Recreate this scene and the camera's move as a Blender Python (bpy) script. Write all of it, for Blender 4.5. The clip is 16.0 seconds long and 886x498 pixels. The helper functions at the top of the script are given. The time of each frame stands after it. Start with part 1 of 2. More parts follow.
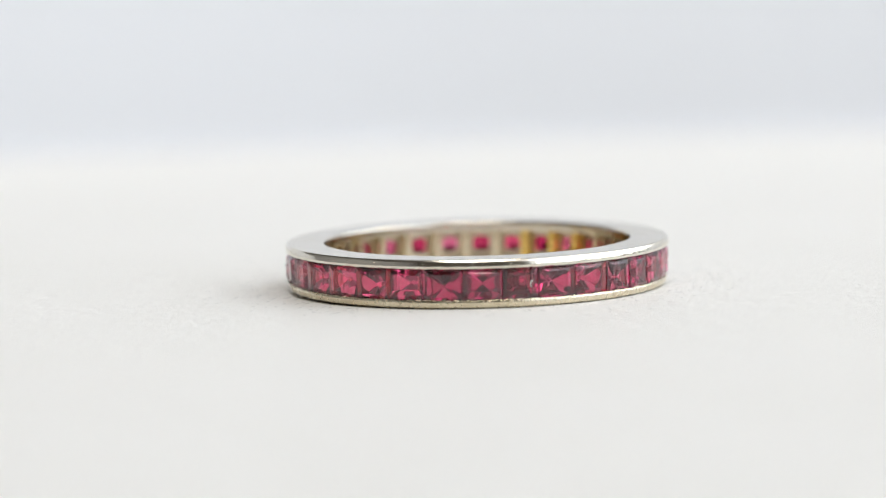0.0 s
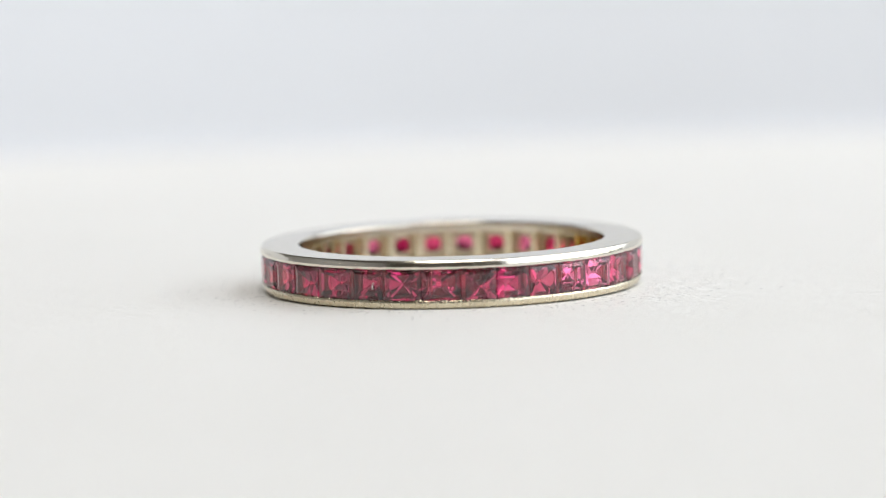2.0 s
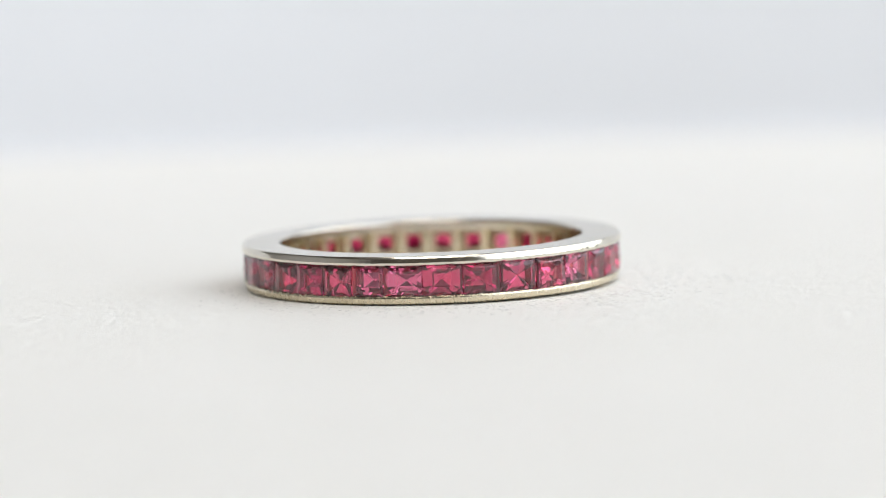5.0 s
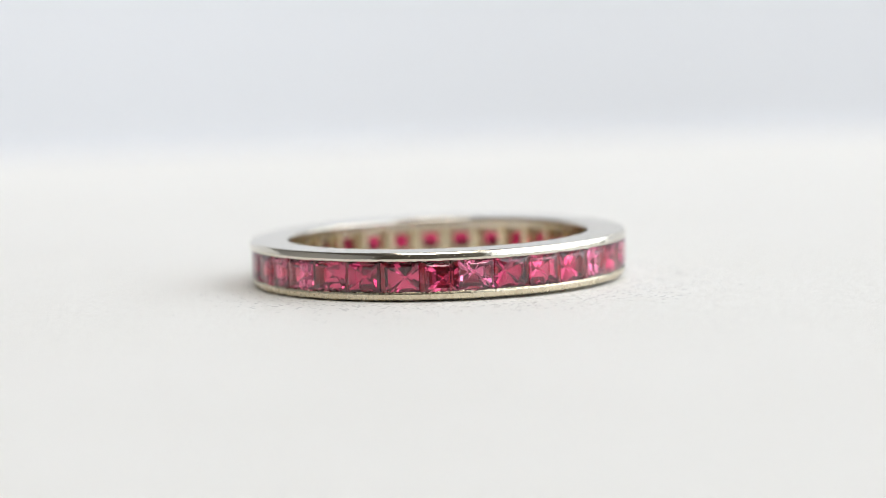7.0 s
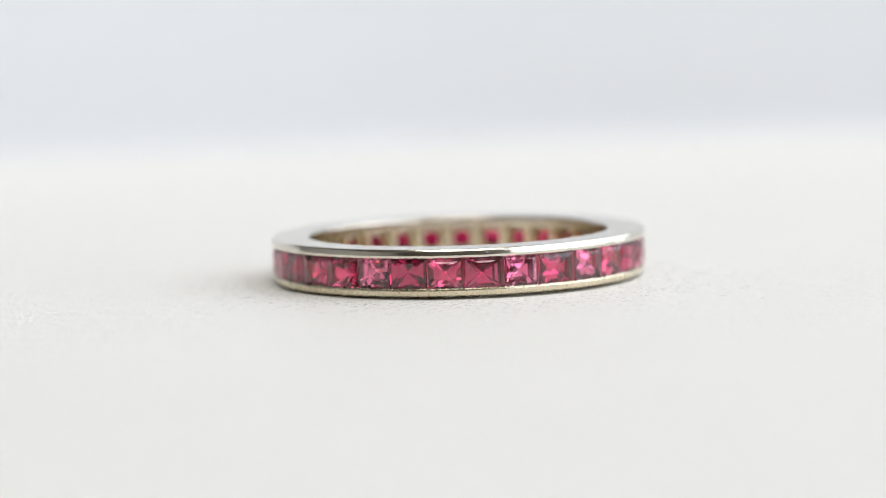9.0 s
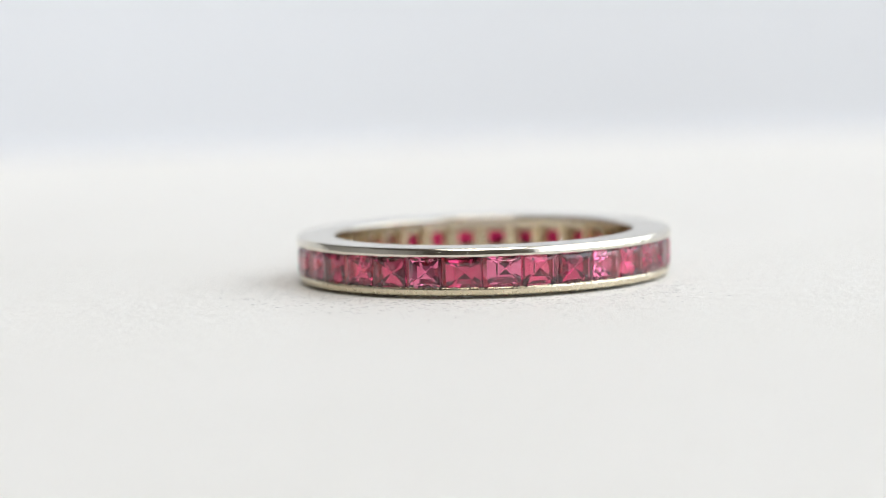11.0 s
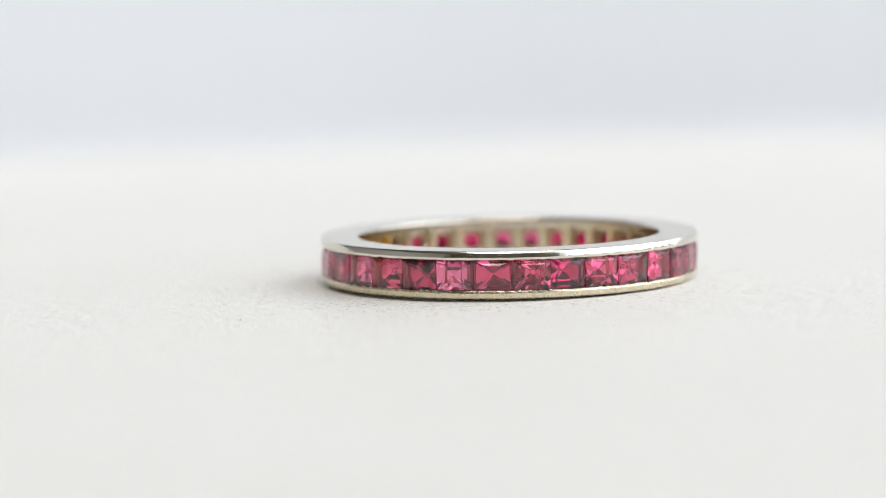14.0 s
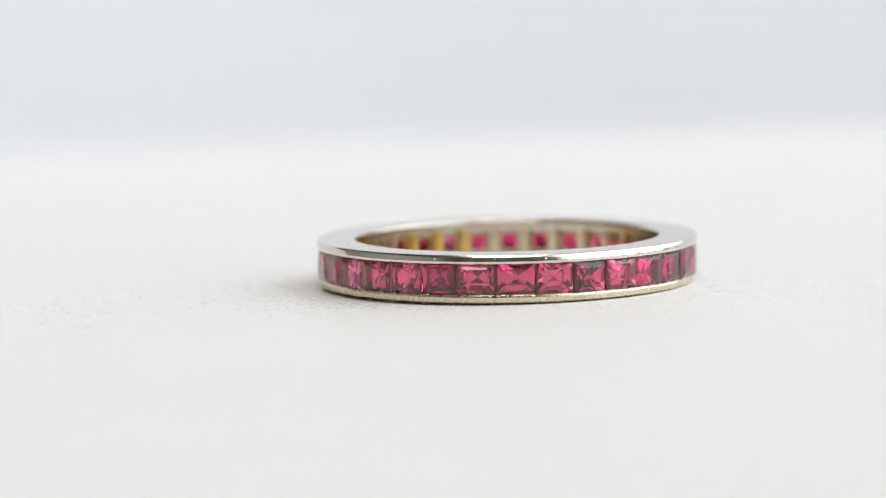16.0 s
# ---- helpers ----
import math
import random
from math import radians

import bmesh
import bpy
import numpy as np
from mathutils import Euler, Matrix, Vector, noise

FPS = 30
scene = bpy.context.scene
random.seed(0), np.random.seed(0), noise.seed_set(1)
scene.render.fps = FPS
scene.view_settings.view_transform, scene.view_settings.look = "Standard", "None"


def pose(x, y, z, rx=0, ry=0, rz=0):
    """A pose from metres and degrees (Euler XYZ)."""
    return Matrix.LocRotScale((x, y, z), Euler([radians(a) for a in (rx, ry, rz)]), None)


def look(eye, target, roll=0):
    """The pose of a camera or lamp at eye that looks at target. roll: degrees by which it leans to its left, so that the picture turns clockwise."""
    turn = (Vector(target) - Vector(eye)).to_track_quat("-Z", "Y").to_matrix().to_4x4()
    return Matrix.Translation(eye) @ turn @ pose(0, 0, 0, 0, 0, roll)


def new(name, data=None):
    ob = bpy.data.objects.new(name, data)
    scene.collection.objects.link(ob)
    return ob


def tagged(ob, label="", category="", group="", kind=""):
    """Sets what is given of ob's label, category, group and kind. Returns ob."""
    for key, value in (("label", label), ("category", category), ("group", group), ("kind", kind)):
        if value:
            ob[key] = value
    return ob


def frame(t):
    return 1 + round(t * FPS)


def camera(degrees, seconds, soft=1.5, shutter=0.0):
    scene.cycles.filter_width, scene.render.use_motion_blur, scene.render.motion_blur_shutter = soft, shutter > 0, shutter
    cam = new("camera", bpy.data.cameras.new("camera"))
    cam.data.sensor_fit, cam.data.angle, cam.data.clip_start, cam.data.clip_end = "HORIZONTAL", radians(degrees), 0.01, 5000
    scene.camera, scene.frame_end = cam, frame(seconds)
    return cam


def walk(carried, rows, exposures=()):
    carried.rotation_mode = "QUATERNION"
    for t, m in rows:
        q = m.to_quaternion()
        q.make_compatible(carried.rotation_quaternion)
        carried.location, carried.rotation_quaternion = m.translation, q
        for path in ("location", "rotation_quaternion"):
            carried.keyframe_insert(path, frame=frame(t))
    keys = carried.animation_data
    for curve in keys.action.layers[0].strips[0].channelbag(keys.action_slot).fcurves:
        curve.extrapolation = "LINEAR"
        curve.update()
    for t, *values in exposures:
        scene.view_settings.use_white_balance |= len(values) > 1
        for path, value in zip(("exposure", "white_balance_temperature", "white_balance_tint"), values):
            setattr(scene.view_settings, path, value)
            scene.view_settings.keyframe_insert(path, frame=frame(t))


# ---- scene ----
cam = camera(15.7, 16.0, soft=0.6)
MM = 0.001

# A turntable turns clockwise under a fixed camera; one full turn takes 19 s.
PERIOD = 19.0
ORBIT = 2.075 * MM          # how far the ring lies from the turntable's axis
ORBIT_AT = -81.2            # where on that circle it lies at the start, degrees
LEAN, LEAN_AT = 0.45, -62.5  # the ring does not lie quite flat
RING_H = 2.45 * MM
DIST, ELEV = 170 * MM, 5.9

EYE = Vector((0, -DIST * math.cos(radians(ELEV)), RING_H + DIST * math.sin(radians(ELEV))))
YAW, PITCH, ROLL = -0.50, -6.13, -1.55
AIM = EYE + 0.17 * Vector((math.sin(radians(YAW)) * math.cos(radians(PITCH)),
                           math.cos(radians(YAW)) * math.cos(radians(PITCH)),
                           math.sin(radians(PITCH))))
walk(cam, [(0.0, look(EYE, AIM, ROLL)), (16.0, look(EYE, AIM, ROLL))])
cam.data.dof.use_dof = True
cam.data.dof.focus_distance = 0.1615
cam.data.dof.aperture_fstop = 27.0

# ---- light: one large window beside the table, and an added overhead fill ----
world = bpy.data.worlds.new("sky")
world.use_nodes = True
scene.world = world
sky = world.node_tree.nodes.new("ShaderNodeTexSky")
sky.sky_type, sky.sun_disc = "NISHITA", False
sky.sun_elevation, sky.sun_rotation = radians(40), radians(90)
world.node_tree.nodes["Background"].inputs["Strength"].default_value = 0.1
world.node_tree.links.new(sky.outputs["Color"], world.node_tree.nodes["Background"].inputs["Color"])


def area_light(name, at, to, w, h, watts, colour):
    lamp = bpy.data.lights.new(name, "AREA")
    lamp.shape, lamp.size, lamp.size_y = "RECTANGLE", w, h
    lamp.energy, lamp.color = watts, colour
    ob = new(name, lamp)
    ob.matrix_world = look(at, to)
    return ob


# Daylight of the window on the right.
area_light("area_light", (0.51, -0.1, 0.655), (0, -0.1, 0.655), 1.4, 1.2, 9.6, (0.885, 0.95, 1.0))
# Overhead fill lamp, added for soft even light; no source is seen there.
area_light("overhead_fill", (0.0, -0.62, 1.76), (0.0, -0.62, 0), 1.0, 1.3, 21.0, (1.0, 0.965, 0.90))
scene.view_settings.exposure = 0.0


# ---- materials ----
def material(name, base=(0.8, 0.8, 0.8), rough=0.5, metal=0.0):
    mat = bpy.data.materials.new(name)
    mat.use_nodes = True
    b = mat.node_tree.nodes["Principled BSDF"]
    b.inputs["Base Color"].default_value = (*base, 1)
    b.inputs["Roughness"].default_value = rough
    b.inputs["Metallic"].default_value = metal
    return mat, mat.node_tree, b


def noise_node(nt, scale, detail=4.0, stretch=(1, 1, 1), rough=0.55):
    tc, mp = nt.nodes.new("ShaderNodeTexCoord"), nt.nodes.new("ShaderNodeMapping")
    mp.inputs["Scale"].default_value = stretch
    n = nt.nodes.new("ShaderNodeTexNoise")
    n.inputs["Scale"].default_value, n.inputs["Detail"].default_value = scale, detail
    n.inputs["Roughness"].default_value = rough
    nt.links.new(tc.outputs["Object"], mp.inputs["Vector"])
    nt.links.new(mp.outputs["Vector"], n.inputs["Vector"])
    return n


def ramp(nt, src, lo, hi, a, b):
    r = nt.nodes.new("ShaderNodeMapRange")
    r.inputs["From Min"].default_value, r.inputs["From Max"].default_value = lo, hi
    r.inputs["To Min"].default_value, r.inputs["To Max"].default_value = a, b
    nt.links.new(src, r.inputs["Value"])
    return r.outputs["Result"]


def colour_mix(nt, fac, a, b):
    m = nt.nodes.new("ShaderNodeMix")
    m.data_type = "RGBA"
    m.inputs["A"].default_value, m.inputs["B"].default_value = (*a, 1), (*b, 1)
    nt.links.new(fac, m.inputs["Factor"])
    return m.outputs["Result"]


def bump(nt, b, heights, distance, strength=1.0):
    """heights: sockets added up, the relief in metres being distance."""
    total = heights[0]
    for h in heights[1:]:
        add = nt.nodes.new("ShaderNodeMath")
        nt.links.new(total, add.inputs[0])
        nt.links.new(h, add.inputs[1])
        total = add.outputs[0]
    bp = nt.nodes.new("ShaderNodeBump")
    bp.inputs["Distance"].default_value, bp.inputs["Strength"].default_value = distance, strength
    nt.links.new(total, bp.inputs["Height"])
    nt.links.new(bp.outputs["Normal"], b.inputs["Normal"])


def white_gold(name, base, warm, rough, scratch=1.0):
    mat, nt, b = material(name, base, rough, 1.0)
    broad, fine = noise_node(nt, 420, 3), noise_node(nt, 5200, 5)
    drag = noise_node(nt, 2600, 4, (1, 1, 9))
    nt.links.new(colour_mix(nt, ramp(nt, broad.outputs["Fac"], 0.35, 0.7, 0, 1), base, warm), b.inputs["Base Color"])
    nt.links.new(ramp(nt, fine.outputs["Fac"], 0.35, 0.75, rough * 0.75, rough * 1.5), b.inputs["Roughness"])
    bump(nt, b, [fine.outputs["Fac"], drag.outputs["Fac"]], 1.6e-6 * scratch, 0.6)
    return mat


GOLD = white_gold("white_gold", (0.77, 0.72, 0.64), (0.73, 0.675, 0.56), 0.14, 2.2)
# Warmer copy for the inside: the glow of repeated bounces put into the colour.
GOLD_INSIDE = white_gold("white_gold_inside", (0.80, 0.715, 0.54), (0.74, 0.645, 0.46), 0.22, 1.6)
# Warmer, duller copy: light bounced off the platter put into the lower rim's colour.
RIM_WARM = white_gold("bounce_warmed_gold", (0.75, 0.67, 0.51), (0.69, 0.595, 0.43), 0.24, 2.2)
# Duller, darker copy for the seats: shade of the recesses put into the colour.
SEAT_GOLD = white_gold("dull_shaded_gold", (0.70, 0.61, 0.46), (0.62, 0.53, 0.39), 0.32, 2.0)
YELLOW = white_gold("yellow_gold", (0.85, 0.60, 0.17), (0.80, 0.56, 0.20), 0.25, 1.5)


def ruby(name, low, high, haze):
    """Red stone, each one a little different between two tints, cloudy with fine inclusions."""
    mat, nt, b = material(name, low, 0.0)
    info = nt.nodes.new("ShaderNodeObjectInfo")
    cloud = noise_node(nt, 900, 3)
    soft = nt.nodes.new("ShaderNodeMix")
    soft.data_type = "RGBA"
    soft.inputs["B"].default_value = (0.88, 0.22, 0.36, 1)
    nt.links.new(ramp(nt, cloud.outputs["Fac"], 0.4, 0.8, 0, haze), soft.inputs["Factor"])
    nt.links.new(colour_mix(nt, info.outputs["Random"], low, high), soft.inputs["A"])
    nt.links.new(soft.outputs["Result"], b.inputs["Base Color"])
    b.inputs["Transmission Weight"].default_value = 0.985
    b.inputs["IOR"].default_value = 1.76
    return mat


RUBIES = {"deep": ruby("deep_ruby", (0.44, 0.012, 0.07), (0.57, 0.025, 0.12), 0.10),
          "mid": ruby("ruby", (0.62, 0.034, 0.125), (0.77, 0.07, 0.18), 0.22),
          "pale": ruby("pale_ruby", (0.80, 0.11, 0.26), (0.88, 0.19, 0.36), 0.35)}


def plaster_white(name, base, speck, rough, grain, relief):
    mat, nt, b = material(name, base, rough)
    broad, fine = noise_node(nt, 60, 3), noise_node(nt, grain, 6, rough=0.7)
    flakes = noise_node(nt, grain * 0.35, 2)
    nt.links.new(colour_mix(nt, ramp(nt, broad.outputs["Fac"], 0.3, 0.7, 0, 1), base, speck), b.inputs["Base Color"])
    nt.links.new(ramp(nt, fine.outputs["Fac"], 0.3, 0.7, rough * 0.8, min(1, rough * 1.2)), b.inputs["Roughness"])
    bump(nt, b, [fine.outputs["Fac"], flakes.outputs["Fac"]], relief, 1.0)
    return mat


PLATTER = plaster_white("platter_white", (0.84, 0.825, 0.79), (0.825, 0.81, 0.772), 0.48, 2300, 1.3e-4)
GRAIN = plaster_white("glinting_grain", (0.84, 0.83, 0.81), (0.82, 0.81, 0.785), 0.22, 2300, 2e-5)
BOARD = plaster_white("backdrop_paper", (0.72, 0.73, 0.755), (0.71, 0.72, 0.745), 0.8, 900, 3e-5)
TABLE = plaster_white("table_laminate", (0.78, 0.78, 0.77), (0.76, 0.76, 0.75), 0.45, 900, 1e-5)
# Unseen west wall, lightened as a reflector to soften the shadow on the left.
BOUNCE_WALL = plaster_white("bounce_wall_paint", (0.52, 0.525, 0.535), (0.50, 0.505, 0.515), 0.85, 160, 2e-4)
# Unseen wall behind the camera, made dark to give the rim its dark stripe.
DARK_MIRRORED = plaster_white("dark_mirrored_wall", (0.16, 0.147, 0.13), (0.135, 0.124, 0.11), 0.8, 160, 2e-4)
WALL = plaster_white("wall_paint", (0.32, 0.30, 0.275), (0.30, 0.285, 0.26), 0.85, 160, 2e-4)
FLOOR = plaster_white("floor_boards", (0.30, 0.22, 0.15), (0.24, 0.17, 0.11), 0.5, 90, 2e-4)
FRAME = plaster_white("window_paint", (0.8, 0.8, 0.79), (0.78, 0.78, 0.77), 0.4, 300, 3e-5)
GRIME, _, _ = material("grime", (0.035, 0.03, 0.03), 0.7)
HAIR, _, _ = material("lint", (0.85, 0.83, 0.80), 0.6)


# ---- mesh helpers ----
def mesh_of(name, bm, mat, smooth=False):
    bmesh.ops.recalc_face_normals(bm, faces=bm.faces)
    me = bpy.data.meshes.new(name)
    bm.to_mesh(me)
    bm.free()
    me.materials.append(mat)
    if smooth:
        for p in me.polygons:
            p.use_smooth = True
    return me


def part(name, bm, mat, parent, label="", smooth=False):
    ob = new(name, mesh_of(name, bm, mat, smooth))
    ob.parent = parent
    return tagged(ob, label)


def box(x0, x1, y0, y1, z0, z1, bm=None):
    bm = bm or bmesh.new()
    v = [bm.verts.new((x, y, z)) for x in (x0, x1) for y in (y0, y1) for z in (z0, z1)]
    for f in ((0, 1, 3, 2), (4, 6, 7, 5), (0, 4, 5, 1), (2, 3, 7, 6), (0, 2, 6, 4), (1, 5, 7, 3)):
        bm.faces.new([v[i] for i in f])
    return bm


def rounded(points, radii, steps=5):
    """A closed outline (r, z) with each corner rounded by its radius."""
    out, n = [], len(points)
    for i in range(n):
        p, a, b = Vector(points[i]), Vector(points[i - 1]), Vector(points[(i + 1) % n])
        k = radii[i]
        if k <= 0:
            out.append(p)
            continue
        s, e = p + (a - p).normalized() * k, p + (b - p).normalized() * k
        for j in range(steps + 1):
            u = j / steps
            out.append((1 - u) ** 2 * s + 2 * u * (1 - u) * p + u * u * e)
    return out


def lathe(outline, segments=256, wobble=None):
    bm = bmesh.new()
    rings = []
    for i in range(segments):
        a = 2 * math.pi * i / segments
        row = []
        for j, (r, z) in enumerate(outline):
            dr, dz = wobble(a, j) if wobble else (0, 0)
            row.append(bm.verts.new(((r + dr) * math.cos(a), (r + dr) * math.sin(a), z + dz)))
        rings.append(row)
    n = len(outline)
    for i in range(segments):
        p, q = rings[i], rings[(i + 1) % segments]
        for j in range(n):
            bm.faces.new((p[j], q[j], q[(j + 1) % n], p[(j + 1) % n]))
    return bm


def mm(points):
    return [(r * MM, z * MM) for r, z in points]


# ---- room: unseen, made up to close the place and shape its light ----
def room():
    x0, x1, y0, y1, z0, z1, d = -1.6, 0.52, -2.0, 1.6, -0.75, 1.75, 0.12
    tagged(new("floor", mesh_of("floor", box(x0 - d, x1 + d, y0 - d, y1 + d, z0 - d, z0), FLOOR)), "dark wooden floor of a small room", "floor", kind="structure")
    # The ceiling opening is made up to let the overhead fill through.
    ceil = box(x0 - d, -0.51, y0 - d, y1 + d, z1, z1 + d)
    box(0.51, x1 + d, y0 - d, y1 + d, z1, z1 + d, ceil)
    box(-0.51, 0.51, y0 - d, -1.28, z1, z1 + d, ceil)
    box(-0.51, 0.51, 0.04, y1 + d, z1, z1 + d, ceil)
    tagged(new("ceiling", mesh_of("ceiling", ceil, WALL)), "unseen warm grey ceiling with an opening for the added fill lamp", "ceiling", kind="structure")
    for name, b in (("wall_north", (x0, x1, y1, y1 + d, z0, z1)), ("wall_south", (x0, x1, y0 - d, y0, z0, z1)), ("wall_west", (x0 - d, x0, y0 - d, y1 + d, z0, z1))):
        tagged(new(name, mesh_of(name, box(*b), BOUNCE_WALL if name == "wall_west" else DARK_MIRRORED if name == "wall_south" else WALL)),
               {"wall_west": "unseen wall, painted light as a reflector for the left side", "wall_south": "unseen wall, made dark for the rim to mirror"}.get(name, "plain warm grey painted wall"), "wall", kind="structure")
    a, b, low, high = -0.82, 0.62, 0.03, 1.28
    bm = box(x1, x1 + d, y0 - d, a, z0, z1)
    box(x1, x1 + d, b, y1 + d, z0, z1, bm)
    box(x1, x1 + d, a, b, z0, low, bm)
    box(x1, x1 + d, a, b, high, z1, bm)
    tagged(new("wall_east", mesh_of("wall_east", bm, WALL)), "warm grey painted wall with a wide window opening", "wall", kind="structure")
    bm = box(x1 + 0.03, x1 + 0.08, a, b, low, low + 0.02)
    box(x1 + 0.03, x1 + 0.08, a, b, high - 0.02, high, bm)
    box(x1 + 0.03, x1 + 0.08, a, a + 0.02, low + 0.02, high - 0.02, bm)
    box(x1 + 0.03, x1 + 0.08, b - 0.02, b, low + 0.02, high - 0.02, bm)
    tagged(new("window_1", mesh_of("window_frame", bm, FRAME)), "white painted window frame in the wall", "window", kind="structure")


room()


# ---- table, turntable, backdrop ----
def work_table():
    t = tagged(new("work_table"), "white laminate table under the turntable", "table")
    t.location = (-0.12, 0, -0.75)
    bm = box(-0.6, 0.6, -0.35, 0.35, 0.715, 0.735)
    bmesh.ops.bevel(bm, geom=bm.edges[:], offset=0.003, segments=2, affect="EDGES")
    part("tabletop", bm, TABLE, t)
    for x in (-0.55, 0.55):
        for y in (-0.30, 0.30):
            leg = part("leg", lathe(rounded([(0.0005, 0), (0.022, 0), (0.022, 0.715), (0.0005, 0.715)], [0, .003, 0, 0]), 24), TABLE, t, smooth=True)
            leg.location = (x, y, 0)
    return t


work_table()


def turntable():
    t = tagged(new("turntable"), "white matt round turntable turning slowly on the table", "turntable")
    part("base", lathe(rounded(mm([(0.5, -15), (70, -15), (66, -6), (0.5, -6)]), [0, 8e-4, 8e-4, 0]), 96), TABLE, t, smooth=False)
    part("platter", lathe(rounded(mm([(0.02, -6), (116, -6), (116, 0), (0.02, 0)]), [0, 1.2e-3, 1.2e-3, 0]), 160), PLATTER, t)
    for x, y, size in ((-12.6, 12.4, 0.035), (6.7, -13.4, 0.03), (2.4, -12.5, 0.022)):
        bm = bmesh.new()
        bmesh.ops.create_icosphere(bm, subdivisions=1, radius=size * MM)
        for v in bm.verts:
            v.co *= random.uniform(0.6, 1.3)
            v.co.z *= 0.6
        part("dust_speck", bm, GRIME, t, "tiny dark speck of dust").location = (x * MM, y * MM, size * 0.4 * MM)
    rng = random.Random(4)
    verts, faces = [], []
    for _ in range(5500):
        d, a = abs(rng.gauss(9.5, 2.5)), rng.uniform(0, 2 * math.pi)
        x, y = d * math.cos(a), d * math.sin(a)
        size = rng.choice((1.0, 1.0, 1.0, 1.6, 2.2))
        n, k = len(verts), rng.randint(5, 7)
        for j in range(k):
            w = 2 * math.pi * (j + rng.uniform(-0.25, 0.25)) / k
            q = size * rng.uniform(0.03, 0.085)
            verts.append(((x + q * math.cos(w)) * MM, (y + q * math.sin(w)) * MM, -0.002 * MM))
        verts.append(((x + rng.uniform(-0.02, 0.02)) * MM, (y + rng.uniform(-0.02, 0.02)) * MM, size * rng.uniform(0.003, 0.012) * MM))
        faces += [(n + j, n + (j + 1) % k, n + k) for j in range(k)]
    me = bpy.data.meshes.new("surface_grain")
    me.from_pydata(verts, [], faces)
    me.materials.append(GRAIN)
    grain = tagged(new("surface_grain", me), "fine white grain of the matt surface", kind="stuff")
    grain.parent = t
    return t


TURNTABLE = turntable()


def backdrop():
    """A paper sheet that rises behind the turntable and leans back more and more; on both sides it reaches the table."""
    n, rise, back, bow, thick = 48, 34, 99.0 * MM, 4.5 * MM, 0.15 * MM
    profile, y, z = [], 0.0, 0.08 * MM
    for k in range(rise + 1):
        profile.append((y, z))
        step = (0.3 if k < 9 else 1.0 if k < 24 else 6.0) * MM
        lean = radians(84 - 8.2 * k if k < 9 else 18 + min(9, 1.0 * (k - 8)))
        y, z = y + step * math.sin(lean), z + step * math.cos(lean)
    bm = bmesh.new()
    grid = []
    for i in range(n + 1):
        x = (-180 + 360 * i / n) * MM
        y0 = back - bow * x * x / (x * x + 0.0025) + 0.045 * x - (0.8 * x * x if x < 0 else 0)
        foot = [(0.0, -15 * MM)] if abs(x) > 125 * MM else [(0.0, 0.07 * MM)]
        line = foot + profile
        front = [bm.verts.new((x, y0 + a, b)) for a, b in line]
        rear = [bm.verts.new((x, y0 + a + thick, b - 0.2 * thick)) for a, b in line]
        grid.append(front + rear[::-1])
    m = len(grid[0])
    for p, q in zip(grid, grid[1:]):
        for j in range(m):
            bm.faces.new((p[j], q[j], q[(j + 1) % m], p[(j + 1) % m]))
    bm.faces.new(grid[0])
    bm.faces.new(grid[-1])
    tagged(new("backdrop", mesh_of("backdrop", bm, BOARD, True)), "pale grey paper sheet curving up and back behind the ring", "backdrop", kind="structure")


backdrop()


# ---- the ring ----
R_OUT, R_IN = 10.0, 7.97
Z_LOW, Z_TOP = 0.45, 1.95       # the channel that holds the stones, mm
# Joints between neighbouring stones, degrees round the band: they were cut and set by hand.
JOINTS = (-4.7, 6.9, 17.4, 29.3, 40.6, 51.1, 61.3, 71.0, 80.9, 92.5, 104.4, 115.7, 127.4, 138.9, 149.7, 161.0,
          172.4, 184.3, 195.4, 207.6, 219.2, 230.9, 242.5, 253.9, 265.2, 276.7, 287.2, 298.6, 310.4, 321.9, 332.3, 343.7)


# Which stones are tinted darker or paler than the rest, partly for their reflections.
DEEP, PALE = (0, 1, 2, 5, 10, 14, 21, 25, 31), (7, 8, 13, 17, 19, 22)


def lip_wobble(lip, edge, seed, segments):
    """Hand-worked rims: the lip over the stones is nicked, the outer edge a little grainy."""
    rng = random.Random(seed)
    nick = [rng.gauss(0, 1) for _ in range(segments)]
    soft = [(nick[i - 1] + 2 * nick[i] + nick[(i + 1) % segments]) / 4 for i in range(segments)]
    grain = [rng.gauss(0, 1) for _ in range(segments * 7)]

    def f(a, j):
        i = round(a * segments / (2 * math.pi)) % segments
        wave = math.sin(23 * a + seed) + math.sin(41 * a) + math.sin(67 * a + 2)
        if j in lip:
            k = 0.014 * soft[i] + 0.003 * wave
            return k * 0.5 * MM, k * (1 if seed % 2 else -1) * MM
        if j in edge:
            k = (i * 7 + j * 131) % len(grain)
            return 0.0009 * grain[k] * MM, 0.0008 * grain[k - 3] * MM
        return 0.0, 0.0
    return f


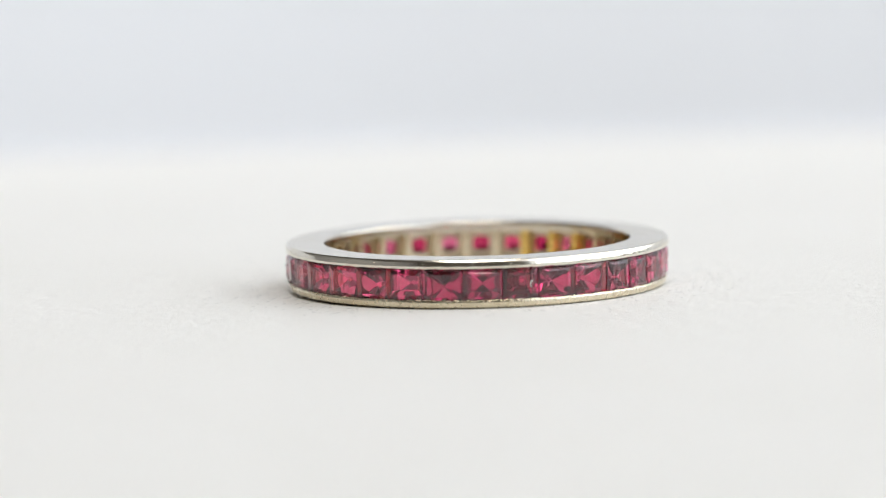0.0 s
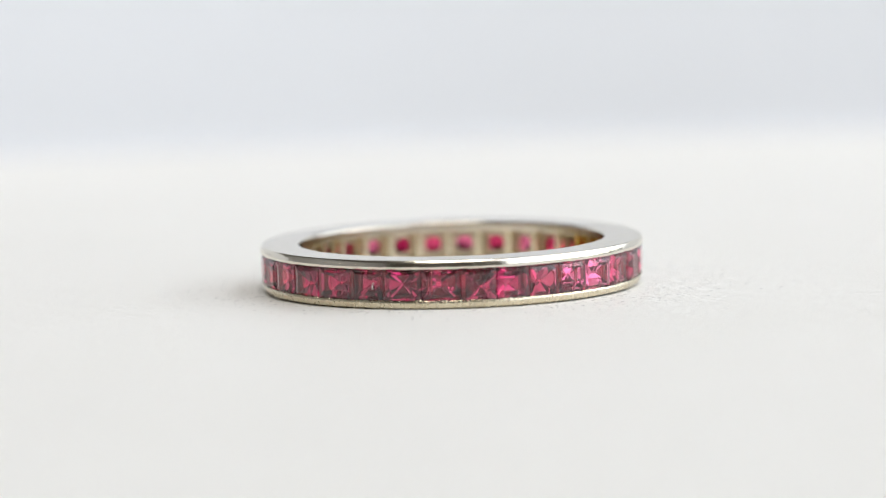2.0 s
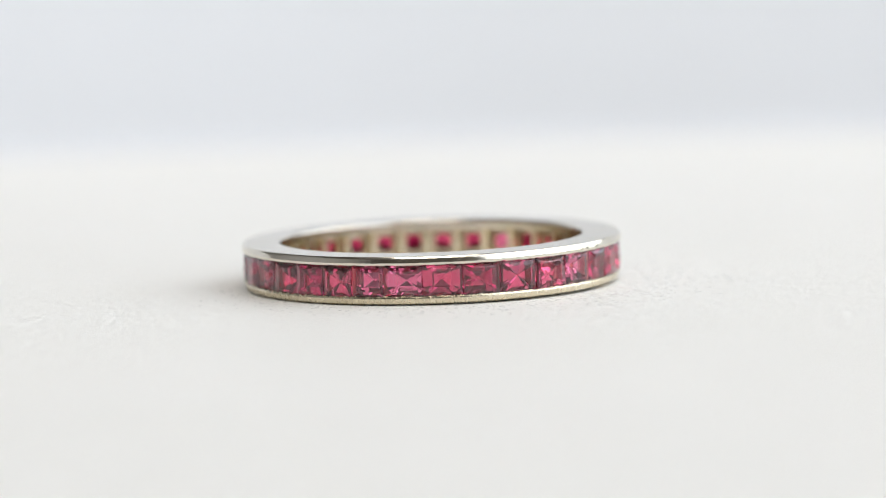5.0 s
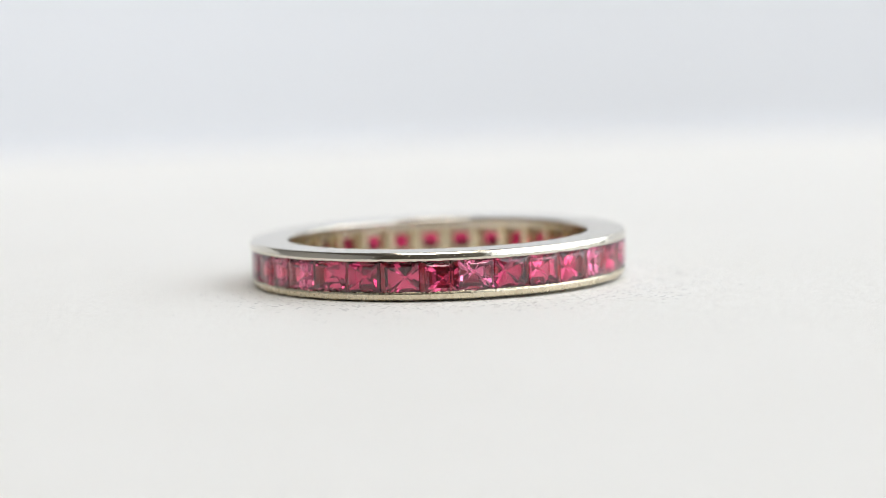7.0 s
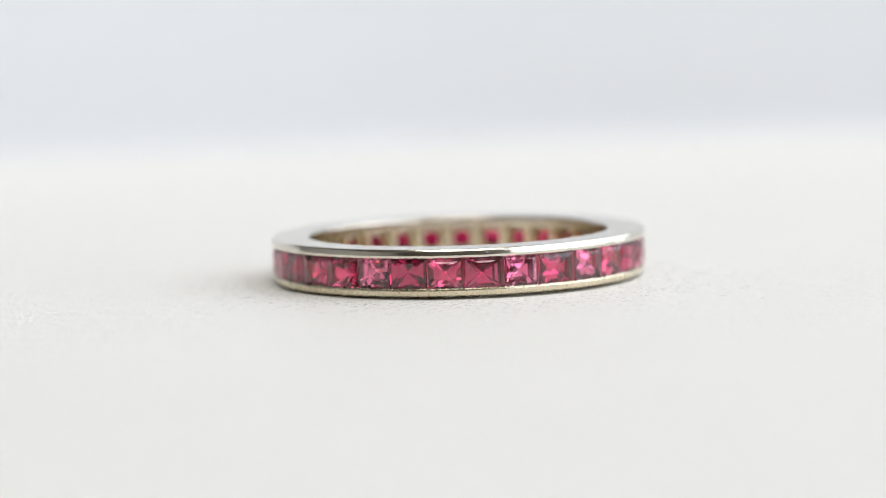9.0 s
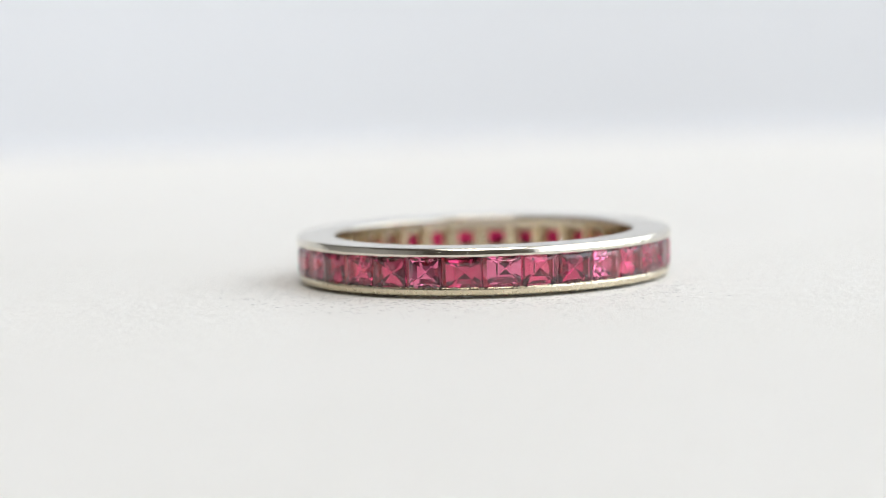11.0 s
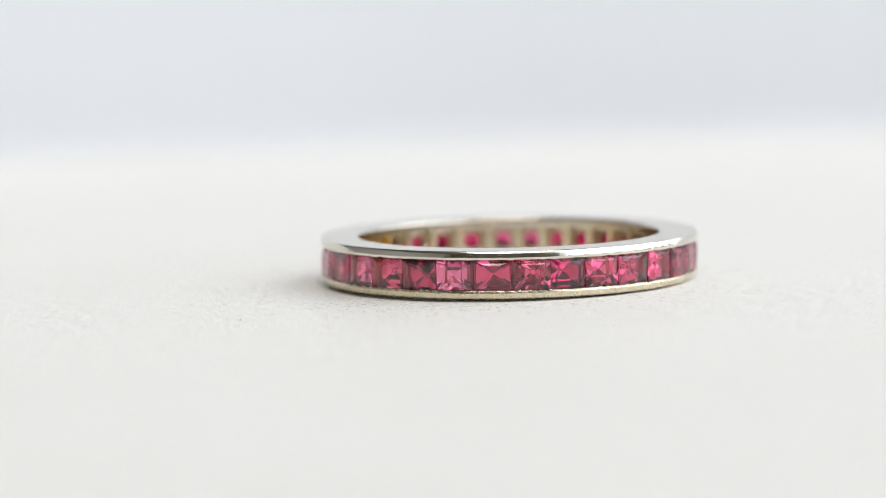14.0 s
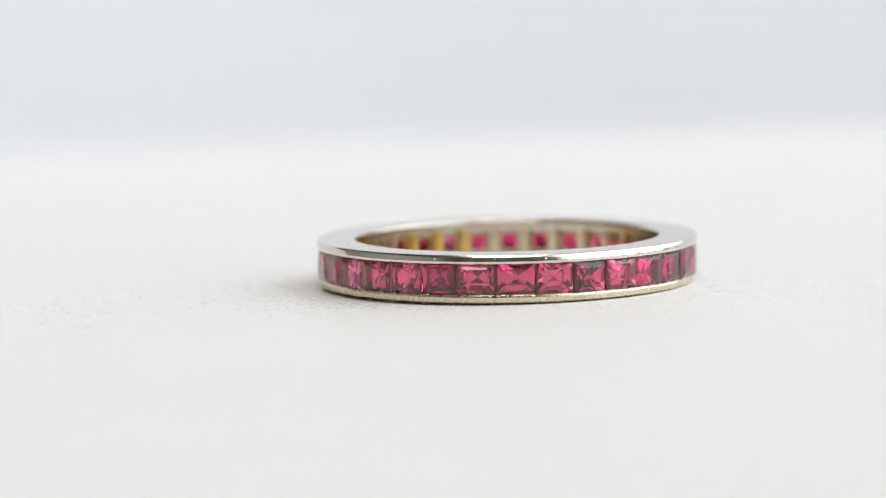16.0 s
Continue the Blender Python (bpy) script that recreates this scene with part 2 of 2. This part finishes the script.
def stone_mesh(rng, tone):
    """A square step-cut stone with clipped corners, 1 wide and 1 high, its table towards +x, at depths in mm from the girdle."""
    bm = bmesh.new()
    tw, th = rng.uniform(0.50, 0.64), rng.uniform(0.64, 0.76)
    ox, oz = rng.uniform(-0.07, 0.07), rng.uniform(-0.06, 0.06)
    step, sw = rng.uniform(0.13, 0.19), rng.uniform(0.78, 0.88)
    deep, culet = rng.uniform(0.80, 1.02), rng.choice((0.02, 0.03, 0.06, 0.12))
    clip = rng.choice((0.012, 0.03, 0.07, 0.10))
    levels = [(rng.uniform(0.15, 0.20), tw, th, ox * 0.4, oz * 0.4, clip),
              (0.04, 0.985, 0.98, 0, 0, 0.012), (0.0, 1.0, 1.0, 0, 0, 0.01), (-0.05, 1.0, 1.0, 0, 0, 0.01),
              (-step, sw, sw + rng.uniform(-0.05, 0.05), ox, oz, rng.choice((0.01, 0.03, 0.08)))]
    if rng.random() < 0.65:
        levels.append((-(step * 0.45 + deep * 0.55), sw * rng.uniform(0.52, 0.62), sw * rng.uniform(0.5, 0.62), ox * 1.2, oz * 1.2, 0.02))
    levels.append((-deep, culet, culet * rng.uniform(0.7, 1.2), ox * 1.6, oz * 1.6, culet * 0.2))
    rows = []
    for x, w, h, dy, dz, c in levels:
        y, z = w / 2, h / 2
        corners = ((-y, -z + c), (-y + c, -z), (y - c, -z), (y, -z + c), (y, z - c), (y - c, z), (-y + c, z), (-y, z - c))
        rows.append([bm.verts.new((x, dy + a, dz + b)) for a, b in corners])
    for p, q in zip(rows, rows[1:]):
        for k in range(8):
            bm.faces.new((p[k], p[(k + 1) % 8], q[(k + 1) % 8], q[k]))
    bm.faces.new(rows[0])
    bm.faces.new(rows[-1])
    return mesh_of("gemstone", bm, RUBIES[tone])


def seat_mesh(w, h, r, thick):
    """A plate across the channel with a rounded square hole cut behind the stone."""
    bm = bmesh.new()
    n = 24
    loops = []
    for x in (0, thick):
        outer, inner = [], []
        for i in range(n):
            a = 2 * math.pi * (i + 0.5) / n
            c, s = math.cos(a), math.sin(a)
            k = 1 / max(abs(c) / (w / 2), abs(s) / (h / 2))
            outer.append(bm.verts.new((x, c * k, s * k)))
            rr = r * (1.0 if x == 0 else 1.15) / (abs(c) ** 3 + abs(s) ** 3) ** (1 / 3)
            inner.append(bm.verts.new((x, c * rr, s * rr)))
        loops.append((outer, inner))
    (o0, i0), (o1, i1) = loops
    for i in range(n):
        j = (i + 1) % n
        bm.faces.new((o0[i], o0[j], i0[j], i0[i]))
        bm.faces.new((o1[i], o1[j], i1[j], i1[i]))
        bm.faces.new((i0[i], i0[j], i1[j], i1[i]))
        bm.faces.new((o0[i], o0[j], o1[j], o1[i]))
    return mesh_of("seat", bm, SEAT_GOLD)


def eternity_ring():
    ring = tagged(new("eternity_ring"), "white gold eternity ring channel-set with square red stones, lying flat", "ring")
    top = rounded(mm([(R_IN, Z_TOP), (9.84, Z_TOP), (R_OUT - 0.01, 2.03), (R_OUT, 2.14), (9.965, 2.33), (9.88, 2.45),
                      (9.82, 2.45), (8.17, 2.45), (R_IN, 2.45), (R_IN, 2.26)]),
                  [2e-5, 3e-5, 3e-5, 3e-5, 5e-5, 4e-5, 0, 0, 1.5e-4, 0])
    part("top_rail", lathe(top, 960, lip_wobble(range(6, 16), range(18, 36), 5, 960)), GOLD, ring, "polished white gold upper rim", True)
    low = rounded(mm([(R_IN, 0.0), (9.64, 0.0), (9.80, 0.08), (9.88, 0.33), (9.82, Z_LOW), (R_IN, Z_LOW)]),
                  [8e-5, 7e-5, 7e-5, 4e-5, 3e-5, 2e-5])
    part("bottom_rail", lathe(low, 960, lip_wobble(range(20, 30), range(12, 18), 8, 960)), RIM_WARM, ring, "satin white gold lower rim, warm bounced light put into its colour", True)

    cut = random.Random(21)
    gems = [stone_mesh(cut, "deep" if i in DEEP else "pale" if i in PALE else "mid") for i in range(len(JOINTS))]
    h = Z_TOP - Z_LOW + 0.05
    post_bm = box(0, 1.22 * MM, -0.23 * MM, 0.23 * MM, (Z_LOW - 0.02) * MM, (Z_TOP + 0.02) * MM)
    bmesh.ops.bevel(post_bm, geom=[e for e in post_bm.edges if abs(e.verts[0].co.z - e.verts[1].co.z) > 1e-4], offset=7e-5, segments=2, affect="EDGES")
    post = mesh_of("post", post_bm, GOLD_INSIDE)
    post_yellow = post.copy()
    post_yellow.materials[0] = YELLOW
    seat = seat_mesh(1.40, Z_TOP - Z_LOW + 0.04, 0.42, 0.60)
    rng = random.Random(11)
    for i, a in enumerate(JOINTS):
        b = JOINTS[(i + 1) % len(JOINTS)] + (360 if i + 1 == len(JOINTS) else 0)
        mid, span = (a + b) / 2 - 90, radians(b - a)
        turn = Matrix.Rotation(radians(mid), 4, "Z")
        ob = tagged(new("gemstone", gems[i]), "square stone, deep red from its own tint and its dark reflections" if i in DEEP else "square stone, pale red from its own tint and its bright reflections" if i in PALE else "")
        ob.parent = ring
        wide = 2 * 9.75 * math.tan(span / 2) - 0.01
        ob.matrix_local = (turn @ Matrix.Translation((9.75 * MM, 0, (Z_LOW + Z_TOP) / 2 * MM))
                           @ Euler((rng.uniform(-.012, .012), -rng.uniform(-.055, .06), rng.uniform(-.035, .035))).to_matrix().to_4x4()
                           @ Matrix.Diagonal((MM, wide * MM, h * MM, 1)))
        ob = new("seat", seat)
        ob.parent = ring
        ob.matrix_local = turn @ Matrix.Translation((8.50 * MM, 0, (Z_LOW + Z_TOP) / 2 * MM)) @ Matrix.Diagonal((MM, MM * span / 0.19635, MM, 1))
        ob = tagged(new("post", post_yellow if i in YELLOW_POSTS else post), "yellow gold post" if i in YELLOW_POSTS else "")
        ob.parent = ring
        ob.matrix_local = Matrix.Rotation(radians(a - 90), 4, "Z") @ Matrix.Translation((R_IN * MM + 1e-5, 0, 0))
    for z, r, sign, many, seed in ((Z_LOW, 9.88, 1, 260, 3), (Z_TOP, 9.90, -1, 90, 6)):
        part("grime", crumbs(z, r, sign, many, seed), GRIME, ring, "dark dirt caught between rim and stones")
    part("burr", crumbs(Z_LOW - 0.02, 9.89, 1, 190, 9), RIM_WARM, ring, "bright burrs along the lip of the lower rim")
    part("burr", crumbs(2.24, 9.955, 1, 110, 12), GOLD, ring, "bright nicks along the edge of the upper rim")
    return ring


def crumbs(z, r, sign, many, seed):
    """Tiny uneven crumbs along a lip of the channel."""
    rng = random.Random(seed)
    bm = bmesh.new()
    for _ in range(many):
        a = rng.gauss(0, 0.16) + 2 * math.pi * rng.randint(0, 31) / 32 if rng.random() < 0.6 else rng.uniform(0, 2 * math.pi)
        c = Vector((r + rng.uniform(-0.02, 0.03), 0, z + sign * rng.uniform(0.0, 0.035)))
        along, up = rng.uniform(0.02, 0.07), rng.uniform(0.016, 0.036)
        ring = [bm.verts.new(c + Vector((rng.uniform(-0.01, 0.01), along * math.cos(w), up * math.sin(w) * rng.uniform(0.6, 1.3)))) for w in (2 * math.pi * j / 6 for j in range(6))]
        tip, root = bm.verts.new(c + Vector((0.025, 0, 0))), bm.verts.new(c - Vector((0.04, 0, 0)))
        for j in range(6):
            bm.faces.new((ring[j], ring[(j + 1) % 6], tip))
            bm.faces.new((ring[(j + 1) % 6], ring[j], root))
        bmesh.ops.rotate(bm, verts=ring + [tip, root], cent=(0, 0, 0), matrix=Matrix.Rotation(a, 3, "Z"))
    bm.transform(Matrix.Diagonal((MM, MM, MM, 1)))
    return bm


YELLOW_POSTS = (13, 14, 15)
RING = eternity_ring()


def fibre(points, radius, angle, r, z, label, mat):
    """A hair-thin tube caught on the ring; points run (outwards, along the band, up) in mm."""
    bm = bmesh.new()
    n, rings = 6, []
    for i, p in enumerate(points):
        a, b = Vector(points[max(i - 1, 0)]), Vector(points[min(i + 1, len(points) - 1)])
        d = (b - a).normalized()
        u = d.orthogonal().normalized()
        v = d.cross(u)
        k = radius * (0.5 if i in (0, len(points) - 1) else 1.0)
        rings.append([bm.verts.new((Vector(p) + k * (math.cos(w) * u + math.sin(w) * v)) * MM) for w in (2 * math.pi * j / n for j in range(n))])
    for p, q in zip(rings, rings[1:]):
        for j in range(n):
            bm.faces.new((p[j], p[(j + 1) % n], q[(j + 1) % n], q[j]))
    bm.faces.new(rings[0])
    bm.faces.new(rings[-1])
    ob = part("lint", bm, mat, RING, label, True)
    ob.matrix_local = Matrix.Rotation(radians(angle - 90), 4, "Z") @ Matrix.Translation((r * MM, 0, z * MM))


def lint():
    arc = [(0.93, -0.04, 0.0), (0.88, 0.05, 0.08), (0.79, 0.16, 0.15), (0.71, 0.26, 0.21), (0.64, 0.34, 0.26)]
    fibre(arc, 0.012, 234, R_IN, 2.44, "short pale curled fibre on the upper rim", HAIR)
    hook = [(0.0, 0.10 * math.cos(radians(a)), 0.17 * math.sin(radians(a))) for a in range(70, 261, 24)]
    fibre(hook, 0.026, 15.4, 10.04, 1.17, "tiny pale hooked fibre on a stone", HAIR)
    fibre([(0.0, 0.0, 0.0), (0.06, 0.06, 0.05), (0.10, 0.12, 0.14), (0.09, 0.15, 0.22)], 0.011, 305.5, 9.78, 0.12, "tiny pale fibre on the lower rim", HAIR)
    fibre([(0.0, -0.05, 0.03), (0.03, -0.02, 0.0), (0.035, 0.02, -0.03), (0.0, 0.04, -0.08)], 0.04, 268.4, 9.98, 1.25, "dark speck of dirt on a stone", GRIME)


lint()


def ring_pose(t):
    w = -360 * t / PERIOD
    at = radians(ORBIT_AT + w)
    lean = Matrix.Rotation(radians(LEAN), 4, Vector((-math.sin(radians(LEAN_AT)), math.cos(radians(LEAN_AT)), 0)))
    lift = 9.8 * MM * math.sin(radians(LEAN))
    return (Matrix.Translation((ORBIT * math.cos(at), ORBIT * math.sin(at), lift))
            @ Matrix.Rotation(radians(w), 4, "Z") @ lean)


def motions():
    times = [0.5 * i for i in range(33)]
    walk(RING, [(t, ring_pose(t)) for t in times])
    walk(TURNTABLE, [(t, pose(0, 0, 0, 0, 0, -360 * t / PERIOD)) for t in times])


motions()
